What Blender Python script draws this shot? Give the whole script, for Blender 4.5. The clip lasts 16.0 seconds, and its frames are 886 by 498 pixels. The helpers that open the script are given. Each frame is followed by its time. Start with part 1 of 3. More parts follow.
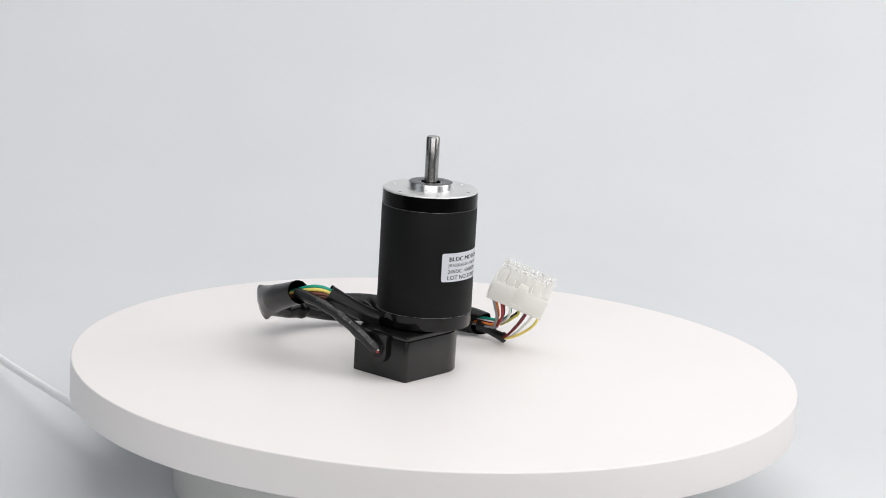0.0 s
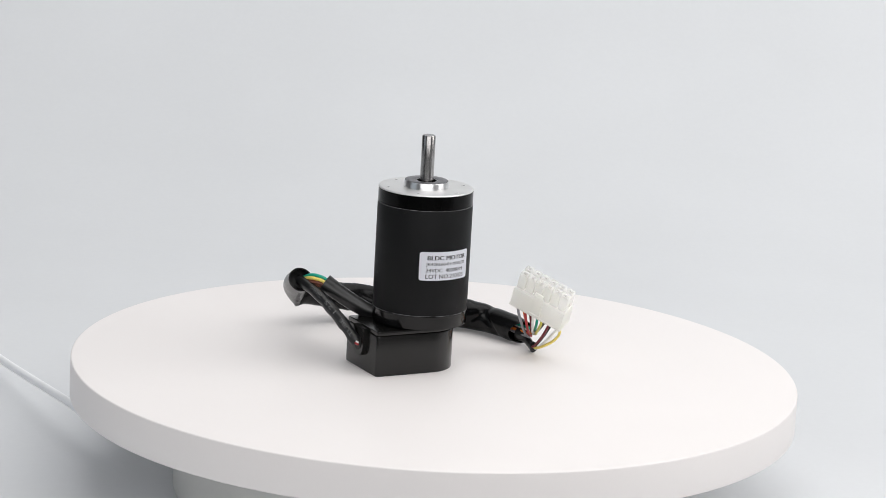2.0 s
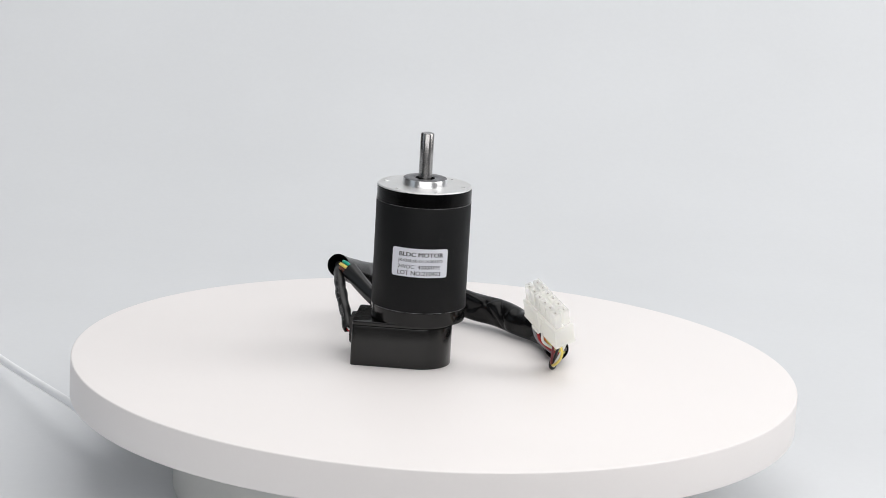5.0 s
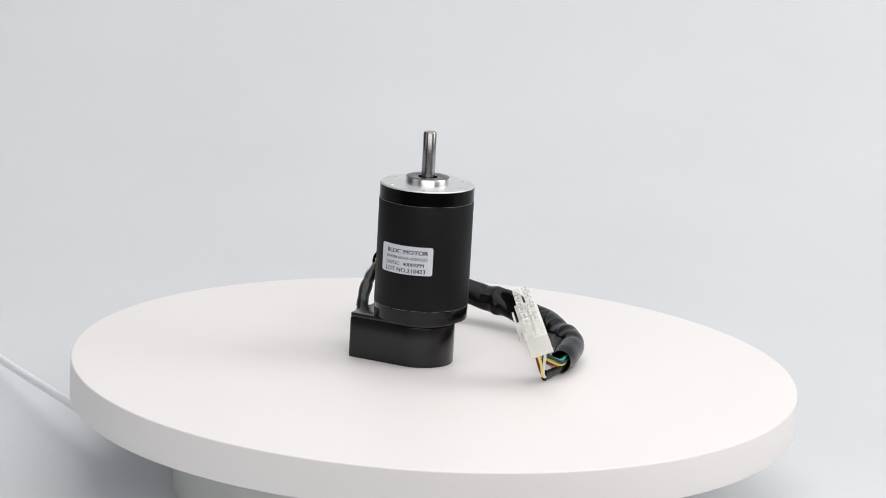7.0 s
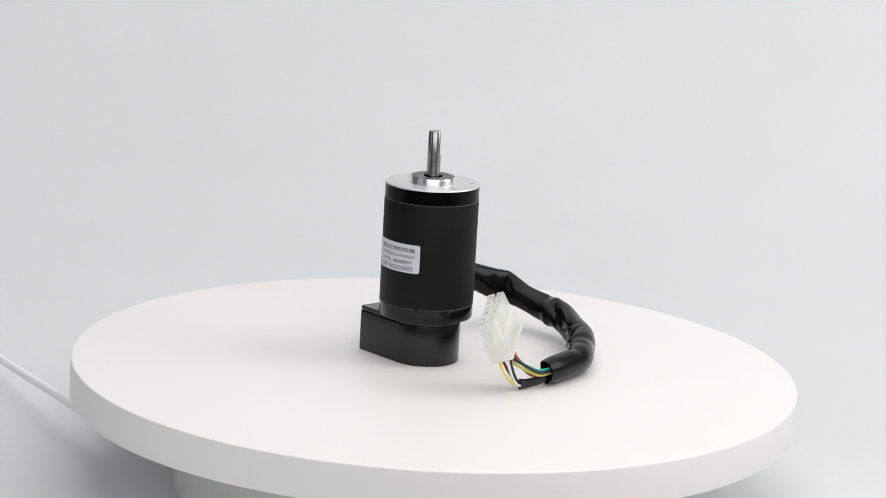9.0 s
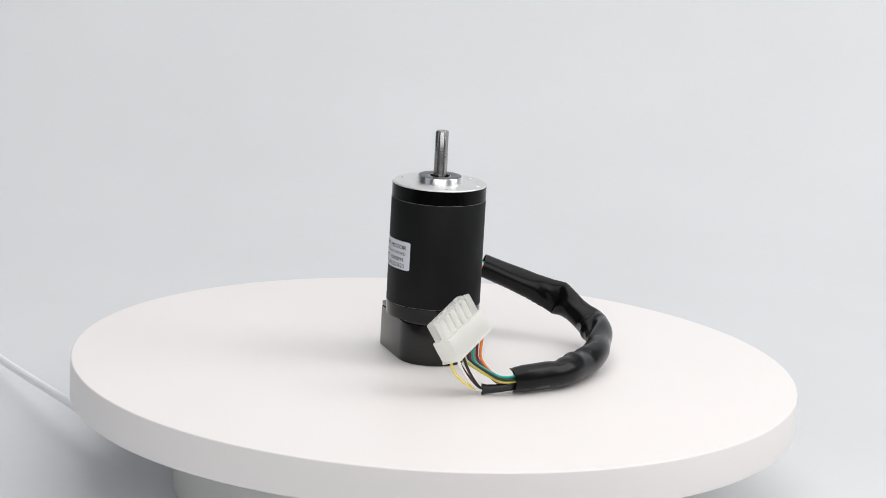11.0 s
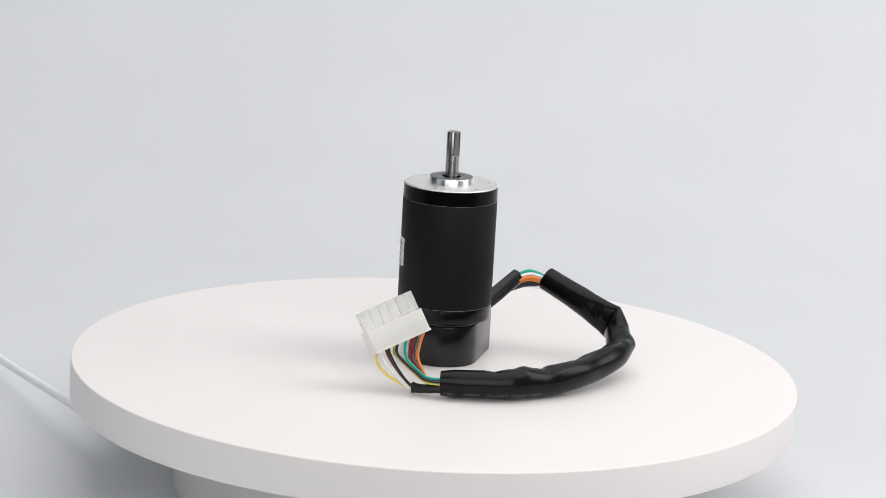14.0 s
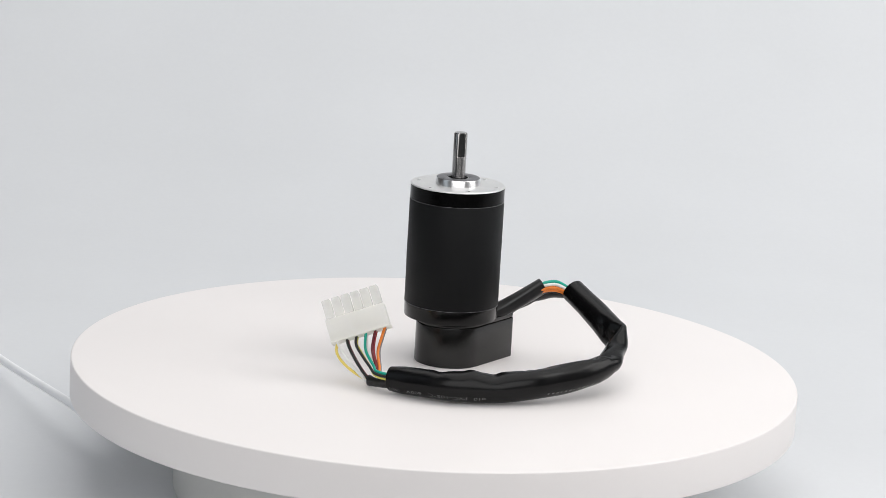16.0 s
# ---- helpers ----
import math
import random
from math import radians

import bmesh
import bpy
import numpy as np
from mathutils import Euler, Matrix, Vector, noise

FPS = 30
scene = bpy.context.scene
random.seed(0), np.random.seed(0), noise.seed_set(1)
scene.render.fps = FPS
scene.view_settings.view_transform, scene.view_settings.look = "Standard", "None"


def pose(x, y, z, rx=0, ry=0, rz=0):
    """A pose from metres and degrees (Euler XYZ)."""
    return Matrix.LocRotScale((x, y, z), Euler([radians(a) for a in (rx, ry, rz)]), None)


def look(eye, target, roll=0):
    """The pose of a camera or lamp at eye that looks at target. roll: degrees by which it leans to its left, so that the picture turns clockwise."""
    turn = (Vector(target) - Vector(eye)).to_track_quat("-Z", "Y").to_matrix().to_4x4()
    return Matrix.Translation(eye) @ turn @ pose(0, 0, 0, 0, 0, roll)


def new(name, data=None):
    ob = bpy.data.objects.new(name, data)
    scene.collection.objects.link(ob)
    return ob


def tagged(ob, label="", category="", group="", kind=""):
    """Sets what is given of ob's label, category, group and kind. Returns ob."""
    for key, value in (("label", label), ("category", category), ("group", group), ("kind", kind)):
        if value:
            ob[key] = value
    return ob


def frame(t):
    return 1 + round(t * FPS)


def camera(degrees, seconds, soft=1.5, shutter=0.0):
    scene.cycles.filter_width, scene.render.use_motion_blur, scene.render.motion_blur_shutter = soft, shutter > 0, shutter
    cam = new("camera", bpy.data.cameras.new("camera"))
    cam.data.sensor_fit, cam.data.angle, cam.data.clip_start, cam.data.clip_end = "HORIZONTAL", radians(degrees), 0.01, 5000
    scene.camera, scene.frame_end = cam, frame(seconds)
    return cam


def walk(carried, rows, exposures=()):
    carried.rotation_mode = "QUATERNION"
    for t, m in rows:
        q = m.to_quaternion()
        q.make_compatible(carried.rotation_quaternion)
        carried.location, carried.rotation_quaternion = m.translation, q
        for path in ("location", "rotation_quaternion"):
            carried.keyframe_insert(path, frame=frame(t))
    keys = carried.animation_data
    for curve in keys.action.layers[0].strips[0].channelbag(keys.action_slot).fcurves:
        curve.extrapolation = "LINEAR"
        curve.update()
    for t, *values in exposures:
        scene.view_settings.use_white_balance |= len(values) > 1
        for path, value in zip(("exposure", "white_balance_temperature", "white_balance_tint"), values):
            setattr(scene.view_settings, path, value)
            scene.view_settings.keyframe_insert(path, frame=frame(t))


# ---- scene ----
# The table is z = 0; the platter's top is at TOP, its axis is x = y = 0.
TOP = 0.062
cam = camera(18.2455, 16.0, soft=0.5)
EYE, AIM = Vector((0, -1.1919, 0.3219 + TOP)), Vector((0.0006, 0.9754, -0.2206))
still = look(EYE, EYE + AIM, 3.281)
walk(cam, [(0.0, still), (16.0, still)])

# ---- light: large studio softboxes out of view ----
world = bpy.data.worlds.new("studio_world")
scene.world = world
world.use_nodes = True
world.node_tree.nodes["Background"].inputs[0].default_value = (0.80, 0.90, 1.0, 1)
world.node_tree.nodes["Background"].inputs[1].default_value = 0.3
scene.view_settings.exposure = -0.03


def softbox(name, eye, target, width, height, watts, color):
    data = bpy.data.lights.new(name, "AREA")
    data.shape, data.size, data.size_y, data.energy, data.color = "RECTANGLE", width, height, watts, color
    ob = new(name, data)
    ob.matrix_world = look(eye, target)
    return ob


softbox("softbox_top", (0.26, 0.10, 1.98), (0.12, 0.06, 0), 2.9, 2.3, 34, (1.0, 0.985, 0.975))
softbox("softbox_right", (1.22, 0.05, 0.98), (0.25, 0.6, 0.2), 0.9, 1.1, 10.0, (1.0, 0.985, 0.97))
softbox("softbox_left", (-1.35, -0.55, 0.80), (0, 0, 0.03), 0.9, 1.1, 1.7, (0.80, 0.91, 1.0))
softbox("softbox_front", (0.08, -1.66, 0.88), (0, -0.05, 0.05), 2.2, 1.4, 21, (1.0, 0.99, 0.985))


# ---- materials ----
def material(name, color, rough, metal=0.0, vary=0.06, scale=60.0, grain=900.0, bump=0.05, **more):
    """Principled surface with colour and gloss varied at two scales, and fine relief."""
    mat = bpy.data.materials.new(name)
    mat.use_nodes = True
    nodes, links = mat.node_tree.nodes, mat.node_tree.links
    shader = nodes["Principled BSDF"]
    place = nodes.new("ShaderNodeTexCoord")
    large, fine = nodes.new("ShaderNodeTexNoise"), nodes.new("ShaderNodeTexNoise")
    large.inputs["Scale"].default_value, fine.inputs["Scale"].default_value = scale, grain
    large.inputs["Detail"].default_value, fine.inputs["Detail"].default_value = 4, 3
    for n in (large, fine):
        links.new(place.outputs["Object"], n.inputs["Vector"])
    both = nodes.new("ShaderNodeMath")
    both.operation = "MULTIPLY_ADD"
    both.inputs[1].default_value = 0.4
    links.new(fine.outputs["Fac"], both.inputs[0])
    links.new(large.outputs["Fac"], both.inputs[2])
    span = nodes.new("ShaderNodeMapRange")
    span.inputs["From Min"].default_value, span.inputs["From Max"].default_value = 0.4, 1.0
    span.inputs["To Min"].default_value, span.inputs["To Max"].default_value = 1 - vary, 1 + vary
    links.new(both.outputs[0], span.inputs["Value"])
    tone = nodes.new("ShaderNodeVectorMath")
    tone.operation = "SCALE"
    tone.inputs[0].default_value = color
    links.new(span.outputs[0], tone.inputs["Scale"])
    links.new(tone.outputs[0], shader.inputs["Base Color"])
    gloss = nodes.new("ShaderNodeMath")
    gloss.operation = "MULTIPLY"
    gloss.inputs[1].default_value = rough
    links.new(span.outputs[0], gloss.inputs[0])
    links.new(gloss.outputs[0], shader.inputs["Roughness"])
    relief = nodes.new("ShaderNodeBump")
    relief.inputs["Strength"].default_value, relief.inputs["Distance"].default_value = bump, 0.0005
    links.new(fine.outputs["Fac"], relief.inputs["Height"])
    links.new(relief.outputs[0], shader.inputs["Normal"])
    shader.inputs["Metallic"].default_value = metal
    for key, value in more.items():
        shader.inputs[key.replace("_", " ").title().replace("Ior", "IOR")].default_value = value
    return mat


def dusted(mat, amount=0.055, cell=900.0, patch=42.0, shade=0.35):
    """Adds sparse specks of pale dust, thicker in patches, to a dark surface."""
    nodes, links = mat.node_tree.nodes, mat.node_tree.links
    shader = nodes["Principled BSDF"]
    base = shader.inputs["Base Color"].links[0].from_socket
    place = nodes.new("ShaderNodeTexCoord")
    cells, area = nodes.new("ShaderNodeTexVoronoi"), nodes.new("ShaderNodeTexNoise")
    cells.inputs["Scale"].default_value, area.inputs["Scale"].default_value = cell, patch
    for n in (cells, area):
        links.new(place.outputs["Object"], n.inputs["Vector"])
    size = nodes.new("ShaderNodeMapRange")
    size.inputs["From Min"].default_value, size.inputs["From Max"].default_value = 0.47, 0.75
    size.inputs["To Min"].default_value, size.inputs["To Max"].default_value = 0.0, amount * 3
    links.new(area.outputs["Fac"], size.inputs["Value"])
    less = nodes.new("ShaderNodeMath")
    less.operation = "LESS_THAN"
    links.new(cells.outputs["Distance"], less.inputs[0])
    links.new(size.outputs[0], less.inputs[1])
    mix = nodes.new("ShaderNodeMix")
    mix.data_type = "RGBA"
    links.new(less.outputs[0], mix.inputs["Factor"])
    links.new(base, mix.inputs["A"])
    mix.inputs["B"].default_value = (shade, shade * 0.95, shade * 0.88, 1)
    links.new(mix.outputs["Result"], shader.inputs["Base Color"])
    return mat


PAPER = material("backdrop_paper", (0.640, 0.656, 0.676), 0.8, vary=0.025, scale=7.0, grain=260, bump=0.03)
# near-black coat for the unseen west wall, added to cut bounce on the left paper
BOUNCE_CUT = material("bounce_cutting_dark", (0.05, 0.05, 0.052), 0.9, vary=0.05, scale=2.0, grain=120)
WALL = material("studio_wall_paint", (0.30, 0.305, 0.31), 0.9, vary=0.04, scale=2.0, grain=120)
PLATTER = material("white_moulded_plastic", (0.83, 0.797, 0.787), 0.45, vary=0.012, scale=14, grain=700, bump=0.04)
BASE = material("grey_white_plastic", (0.74, 0.735, 0.71), 0.5, vary=0.03, scale=20, grain=500)
CORD = material("white_cord_rubber", (0.82, 0.83, 0.85), 0.45, vary=0.03)
WRAP = dusted(material("matte_black_wrap", (0.0046, 0.0049, 0.0055), 0.55, specular_ior_level=0.18, vary=0.12, scale=70, grain=1500, bump=0.12), amount=0.054, cell=1050.0, shade=0.24)
CAP = dusted(material("black_anodised", (0.0035, 0.0035, 0.0036), 0.16, specular_ior_level=0.32, vary=0.12, grain=1300, bump=0.05), amount=0.03)
# CAP's finish again, colour and specular lowered to put in its dark reflection
COLLAR = dusted(material("black_anodised_dark_reflection", (0.0022, 0.0022, 0.0023), 0.20, specular_ior_level=0.10, vary=0.12, grain=1300, bump=0.05), amount=0.02)
CASE = dusted(material("black_moulded_case", (0.0055, 0.0053, 0.0051), 0.21, specular_ior_level=0.46, vary=0.08, scale=90, grain=1200, bump=0.03), amount=0.025)
STEEL = material("ground_steel", (0.38, 0.37, 0.365), 0.21, metal=1.0, vary=0.04, scale=240, grain=2500, bump=0.008)
ALLOY = material("turned_aluminium", (0.80, 0.80, 0.81), 0.30, metal=1.0, vary=0.06, scale=120, grain=2200, bump=0.02)
FACE = material("faced_aluminium", (0.76, 0.76, 0.755), 0.46, metal=1.0, vary=0.05, scale=140, grain=2300, bump=0.08)
for ground in (STEEL, ALLOY):  # grinding and turning marks run round the axis
    around = ground.node_tree.nodes.new("ShaderNodeTangent")
    around.direction_type, around.axis = "RADIAL", "Z"
    ground.node_tree.links.new(around.outputs[0], ground.node_tree.nodes["Principled BSDF"].inputs["Tangent"])
    ground.node_tree.nodes["Principled BSDF"].inputs["Anisotropic"].default_value = 0.9
    ground.node_tree.nodes["Principled BSDF"].inputs["Anisotropic Rotation"].default_value = 0.25
# smoother than STEEL; the darker colour carries the flat's dark reflection
DARK_POLISH = material("polished_steel_dark_reflection", (0.22, 0.215, 0.21), 0.14, metal=1.0, vary=0.08, scale=300, grain=2500, bump=0.04)
DULL = material("dull_turned_alloy", (0.20, 0.20, 0.21), 0.42, metal=1.0, vary=0.08, scale=160, grain=2000, bump=0.08)
# near-black for the bearing seal and for shade painted into holes
SEAL_HOLE_SHADE = material("dark_seal_and_hole_shade", (0.012, 0.012, 0.012), 0.5, metal=0.3)
LABEL = material("silver_white_label", (0.64, 0.655, 0.71), 0.42, vary=0.03, scale=150, grain=1800, bump=0.04)
INK = material("black_print", (0.012, 0.012, 0.014), 0.6, vary=0.1)
EDGE = material("worn_wrap_edge", (0.16, 0.16, 0.165), 0.5, vary=0.9, scale=260)
GREYINK = material("grey_print", (0.13, 0.13, 0.13), 0.6, vary=0.2, scale=500)
SHRINK = dusted(material("black_shrink_tube", (0.0035, 0.0035, 0.0038), 0.23, specular_ior_level=0.22, vary=0.12, scale=120, grain=700, bump=0.06), amount=0.012)
TUBE = material("black_tubing", (0.008, 0.008, 0.0085), 0.34, vary=0.15, scale=160, grain=900, bump=0.12)


def milky(mat, glow, see):
    """Lets light through a plastic surface: a share is scattered on, a share passes straight."""
    nodes, links = mat.node_tree.nodes, mat.node_tree.links
    shader, out = nodes["Principled BSDF"], nodes["Material Output"]
    through_light, clear = nodes.new("ShaderNodeBsdfTranslucent"), nodes.new("ShaderNodeBsdfTransparent")
    through_light.inputs["Color"].default_value = (0.99, 0.985, 0.95, 1)
    one, two = nodes.new("ShaderNodeMixShader"), nodes.new("ShaderNodeMixShader")
    one.inputs[0].default_value, two.inputs[0].default_value = glow, see
    links.new(shader.outputs[0], one.inputs[1])
    links.new(through_light.outputs[0], one.inputs[2])
    links.new(one.outputs[0], two.inputs[1])
    links.new(clear.outputs[0], two.inputs[2])
    links.new(two.outputs[0], out.inputs["Surface"])
    return mat


NYLON = milky(material("milky_nylon", (0.97, 0.97, 0.95), 0.35, vary=0.03, scale=160, grain=900, bump=0.05), 0.55, 0.20)
CLEAR = milky(material("clear_nylon", (0.97, 0.97, 0.955), 0.30, vary=0.02, scale=160, grain=900, bump=0.05), 0.50, 0.55)
for plastic in (NYLON, CLEAR):
    soft = plastic.node_tree.nodes["Principled BSDF"].inputs
    soft["Subsurface Weight"].default_value, soft["Subsurface Scale"].default_value = 0.4, 0.002
    soft["Subsurface Radius"].default_value = (1.0, 1.0, 0.9)
CONTACT = material("tinned_contact", (0.28, 0.265, 0.24), 0.4, metal=0.5)
WIRE = {}
for wire_name, wire_color in {"yellow": (0.82, 0.66, 0.15), "white": (0.80, 0.80, 0.78), "darkred": (0.15, 0.012, 0.020), "black": (0.012, 0.012, 0.012),
                              "lime": (0.60, 0.56, 0.10), "teal": (0.01, 0.38, 0.28), "brown": (0.15, 0.05, 0.03), "orange": (0.80, 0.22, 0.03),
                              "grey": (0.26, 0.26, 0.28), "red": (0.36, 0.02, 0.025)}.items():
    WIRE[wire_name] = material("wire_" + wire_name, wire_color, 0.38, vary=0.06, scale=200)


# ---- mesh helpers ----
def part(name, bm, mat, parent=None, label="", smooth=40):
    mesh = bpy.data.meshes.new(name)
    bmesh.ops.recalc_face_normals(bm, faces=bm.faces)
    bm.to_mesh(mesh)
    bm.free()
    mesh.materials.append(mat)
    mesh.shade_smooth()
    mesh.set_sharp_from_angle(angle=radians(smooth))
    ob = new(name, mesh)
    ob.parent = parent
    return tagged(ob, label)


def lathe(profile, seg=96, closed=True, at=(0, 0)):
    """A surface of revolution; profile runs (radius, height) and closes on itself or on the axis."""
    bm = bmesh.new()
    rings = []
    for r, z in profile:
        if r < 1e-7:
            rings.append([bm.verts.new((at[0], at[1], z))])
        else:
            rings.append([bm.verts.new((at[0] + r * math.cos(a), at[1] + r * math.sin(a), z)) for a in (2 * math.pi * k / seg for k in range(seg))])
    pairs = list(zip(rings, rings[1:])) + ([(rings[-1], rings[0])] if closed else [])
    for a, b in pairs:
        if len(a) == 1 and len(b) == 1:
            continue
        for k in range(seg):
            q = [a[k % len(a)], a[(k + 1) % len(a)], b[(k + 1) % len(b)], b[k % len(b)]]
            q = list(dict.fromkeys(q))
            if len(q) > 2:
                bm.faces.new(q)
    return bm


def rounded(r_in, r_out, z0, z1, edge, steps=4):
    """Profile of a disc or ring whose outer edges are rounded."""
    out = [(r_in, z0)]
    out += [(r_out - edge + edge * math.sin(a), z0 + edge - edge * math.cos(a)) for a in (math.pi / 2 * k / steps for k in range(steps + 1))]
    out += [(r_out - edge + edge * math.cos(a), z1 - edge + edge * math.sin(a)) for a in (math.pi / 2 * k / steps for k in range(steps + 1))]
    return out + [(r_in, z1)]


def smooth_path(points, n=8):
    p = [Vector(q) for q in points]
    p = [2 * p[0] - p[1]] + p + [2 * p[-1] - p[-2]]
    out = []
    for i in range(1, len(p) - 2):
        a, b, c, d = p[i - 1:i + 3]
        for k in range(n):
            u = k / n
            out.append(0.5 * (2 * b + (c - a) * u + (2 * a - 5 * b + 4 * c - d) * u * u + (3 * b - a - 3 * c + d) * u ** 3))
    return out + [p[-2]]


def frames_along(path, up=(0, 0, 1)):
    """Tangent, normal and side at each point, carried along without twist."""
    out, n = [], Vector(up)
    for i, c in enumerate(path):
        t = (path[min(i + 1, len(path) - 1)] - path[max(i - 1, 0)]).normalized()
        n = (n - t * n.dot(t)).normalized()
        out.append((c, t, n, t.cross(n)))
    return out


def sweep(path, radius, seg=14, hollow=0.0, up=(0, 0, 1), slant=0.0):
    """A hose along path. radius(u, angle) is metres, u from 0 to 1. hollow: wall thickness of open ends. slant: how far the first end is cut back on one side."""
    bm = bmesh.new()
    fr = frames_along(path, up)
    last = len(fr) - 1

    def ring(i, less=0.0):
        c, t, n, b = fr[i]
        out = []
        for k in range(seg):
            a = 2 * math.pi * k / seg
            r = max(radius(i / last, a) - less, 0.0001)
            back = slant * max(0.0, 1 - i / 14) * max(0.0, -math.sin(a + 0.3))
            out.append(bm.verts.new(c + t * back + (n * math.cos(a) + b * math.sin(a)) * r))
        return out

    def bridge(a, b):
        for k in range(seg):
            bm.faces.new((a[k], a[(k + 1) % seg], b[(k + 1) % seg], b[k]))

    rings = [ring(i) for i in range(last + 1)]
    for a, b in zip(rings, rings[1:]):
        bridge(a, b)
    if hollow:
        deep = max(2, last // 8)
        for order in (range(0, deep + 1), range(last, last - deep - 1, -1)):
            before = rings[order[0]]
            for i in order:
                inner = ring(i, hollow)
                bridge(before, inner)
                before = inner
            bm.faces.new(before)
    else:
        bm.faces.new(rings[0])
        bm.faces.new(rings[-1])
    return bm


def block(x0, x1, y0, y1, z0, z1, edge=0.0003):
    bm = bmesh.new()
    bmesh.ops.create_cube(bm, size=1)
    for v in bm.verts:
        v.co = ((x0 + x1) / 2 + v.co.x * (x1 - x0), (y0 + y1) / 2 + v.co.y * (y1 - y0), (z0 + z1) / 2 + v.co.z * (z1 - z0))
    if edge:
        bmesh.ops.bevel(bm, geom=bm.edges[:], offset=edge, segments=2, profile=0.7, affect="EDGES")
    return bm


def merge(*parts):
    """Joins bmeshes that are one piece of one material."""
    out = bmesh.new()
    for bm in parts:
        mesh = bpy.data.meshes.new("joined")
        bm.to_mesh(mesh)
        bm.free()
        out.from_mesh(mesh)
        bpy.data.meshes.remove(mesh)
    return out


def lettering(text, width, height, place, bold=0.0):
    """Flat letters, width x height metres, each point (x, y) carried onto a surface by place."""
    data = bpy.data.curves.new("lettering", "FONT")
    data.body, data.size, data.offset, data.resolution_u = text, 1.0, bold, 3
    ob = bpy.data.objects.new("lettering", data)
    mesh = bpy.data.meshes.new_from_object(ob)
    bm = bmesh.new()
    bm.from_mesh(mesh)
    bpy.data.objects.remove(ob)
    bpy.data.meshes.remove(mesh)
    xs, ys = [v.co.x for v in bm.verts], [v.co.y for v in bm.verts]
    for v in bm.verts:
        v.co = place((v.co.x - min(xs)) / (max(xs) - min(xs)) * width, (v.co.y - min(ys)) / (max(ys) - min(ys)) * height)
    return bm


# ---- the setting ----
def studio():
    """Paper sweep under and behind the turntable, and an added, unseen plain room round it."""
    bm = bmesh.new()
    line = [(-0.26, 0.0), (-0.1, 0.0), (0.15, 0.0), (0.45, 0.0)]
    line += [(0.45 + 0.75 * math.sin(a), 0.75 - 0.75 * math.cos(a)) for a in (math.pi / 2 * k / 24 for k in range(1, 25))]
    line += [(1.2, 1.4), (1.2, 2.2)]
    rows = [[bm.verts.new((x, y, z)) for x in (-1.7, -0.85, 0, 0.85, 1.7)] for y, z in line]
    for a, b in zip(rows, rows[1:]):
        for k in range(4):
            bm.faces.new((a[k], a[k + 1], b[k + 1], b[k]))
    sheet = part("backdrop", bm, PAPER)
    thick = sheet.modifiers.new("thickness", "SOLIDIFY")
    thick.thickness, thick.offset = 0.003, -1
    tagged(sheet, "pale blue-grey seamless paper sweep under the turntable", "backdrop", kind="structure")
    for name, box in (("wall_west", (-1.8, -1.7, -2.0, 1.3, -0.75, 2.2)), ("wall_east", (1.7, 1.8, -2.0, 1.3, -0.75, 2.2)),
                      ("wall_south", (-1.7, 1.7, -2.0, -1.9, -0.75, 2.2)), ("ceiling", (-1.8, 1.8, -2.0, 1.3, 2.2, 2.3)), ("floor", (-1.8, 1.8, -2.0, 1.3, -0.85, -0.75))):
        # the west wall is darkened to keep its bounce off the paper
        paint, shade = (BOUNCE_CUT, "dark") if name == "wall_west" else (WALL, "light")
        tagged(part(name, block(*box, edge=0), paint), "plain " + shade + " grey painted, added unseen studio " + (name if name in ("ceiling", "floor") else "wall"), name.split("_")[0], kind="structure")


studio()


# ---- turntable ----
def turntable():
    root = tagged(new("turntable"), "round white motorised display turntable with a power cord", "turntable")
    R, T = 0.1615, 0.0171
    part("base", lathe([(0, 0), (0.111, 0), (0.1138, 0.0012), (0.1148, 0.004), (0.1148, TOP - T - 0.003), (0.112, TOP - T - 0.001), (0, TOP - T - 0.001)], 128, closed=False), BASE, root, "pale grey round base drum")
    disc = part("platter", lathe([(0, -T)] + rounded(0.12, R, -T, 0, 0.0007)[1:-1] + [(0, 0)], 256, closed=False), PLATTER, root, "thick white round platter")
    disc.location = (0, 0, TOP)
    path = smooth_path([(-0.108, -0.030, 0.020), (-0.125, -0.024, 0.0225), (-0.148, 0.0, 0.0246), (-0.1675, 0.0322, 0.0246), (-0.1911, 0.0799, 0.0204), (-0.2171, 0.1380, 0.0142), (-0.2500, 0.2120, 0.0085), (-0.30, 0.30, 0.0040), (-0.36, 0.36, 0.0021), (-0.45, 0.40, 0.0021)], 10)
    part("power_cord", sweep(path, lambda u, a: 0.0020, 12), CORD, root, "white power cord")
    return disc


platter = turntable()


# ---- motor; its own space has the axis at x = y = 0 and its foot at z = 0 ----
MX, MY = -0.00623, -0.00646


def spot(x, y, z):
    """A place given in millimetres from the platter's centre, in the motor's space."""
    return Vector((x / 1000 - MX, y / 1000 - MY, z / 1000))


def hermite(p0, t0, p1, t1, n=14):
    out = []
    for k in range(n + 1):
        u = k / n
        out.append(p0 * (2 * u ** 3 - 3 * u * u + 1) + t0 * (u ** 3 - 2 * u * u + u) + p1 * (3 * u * u - 2 * u ** 3) + t1 * (u ** 3 - u * u))
    return out


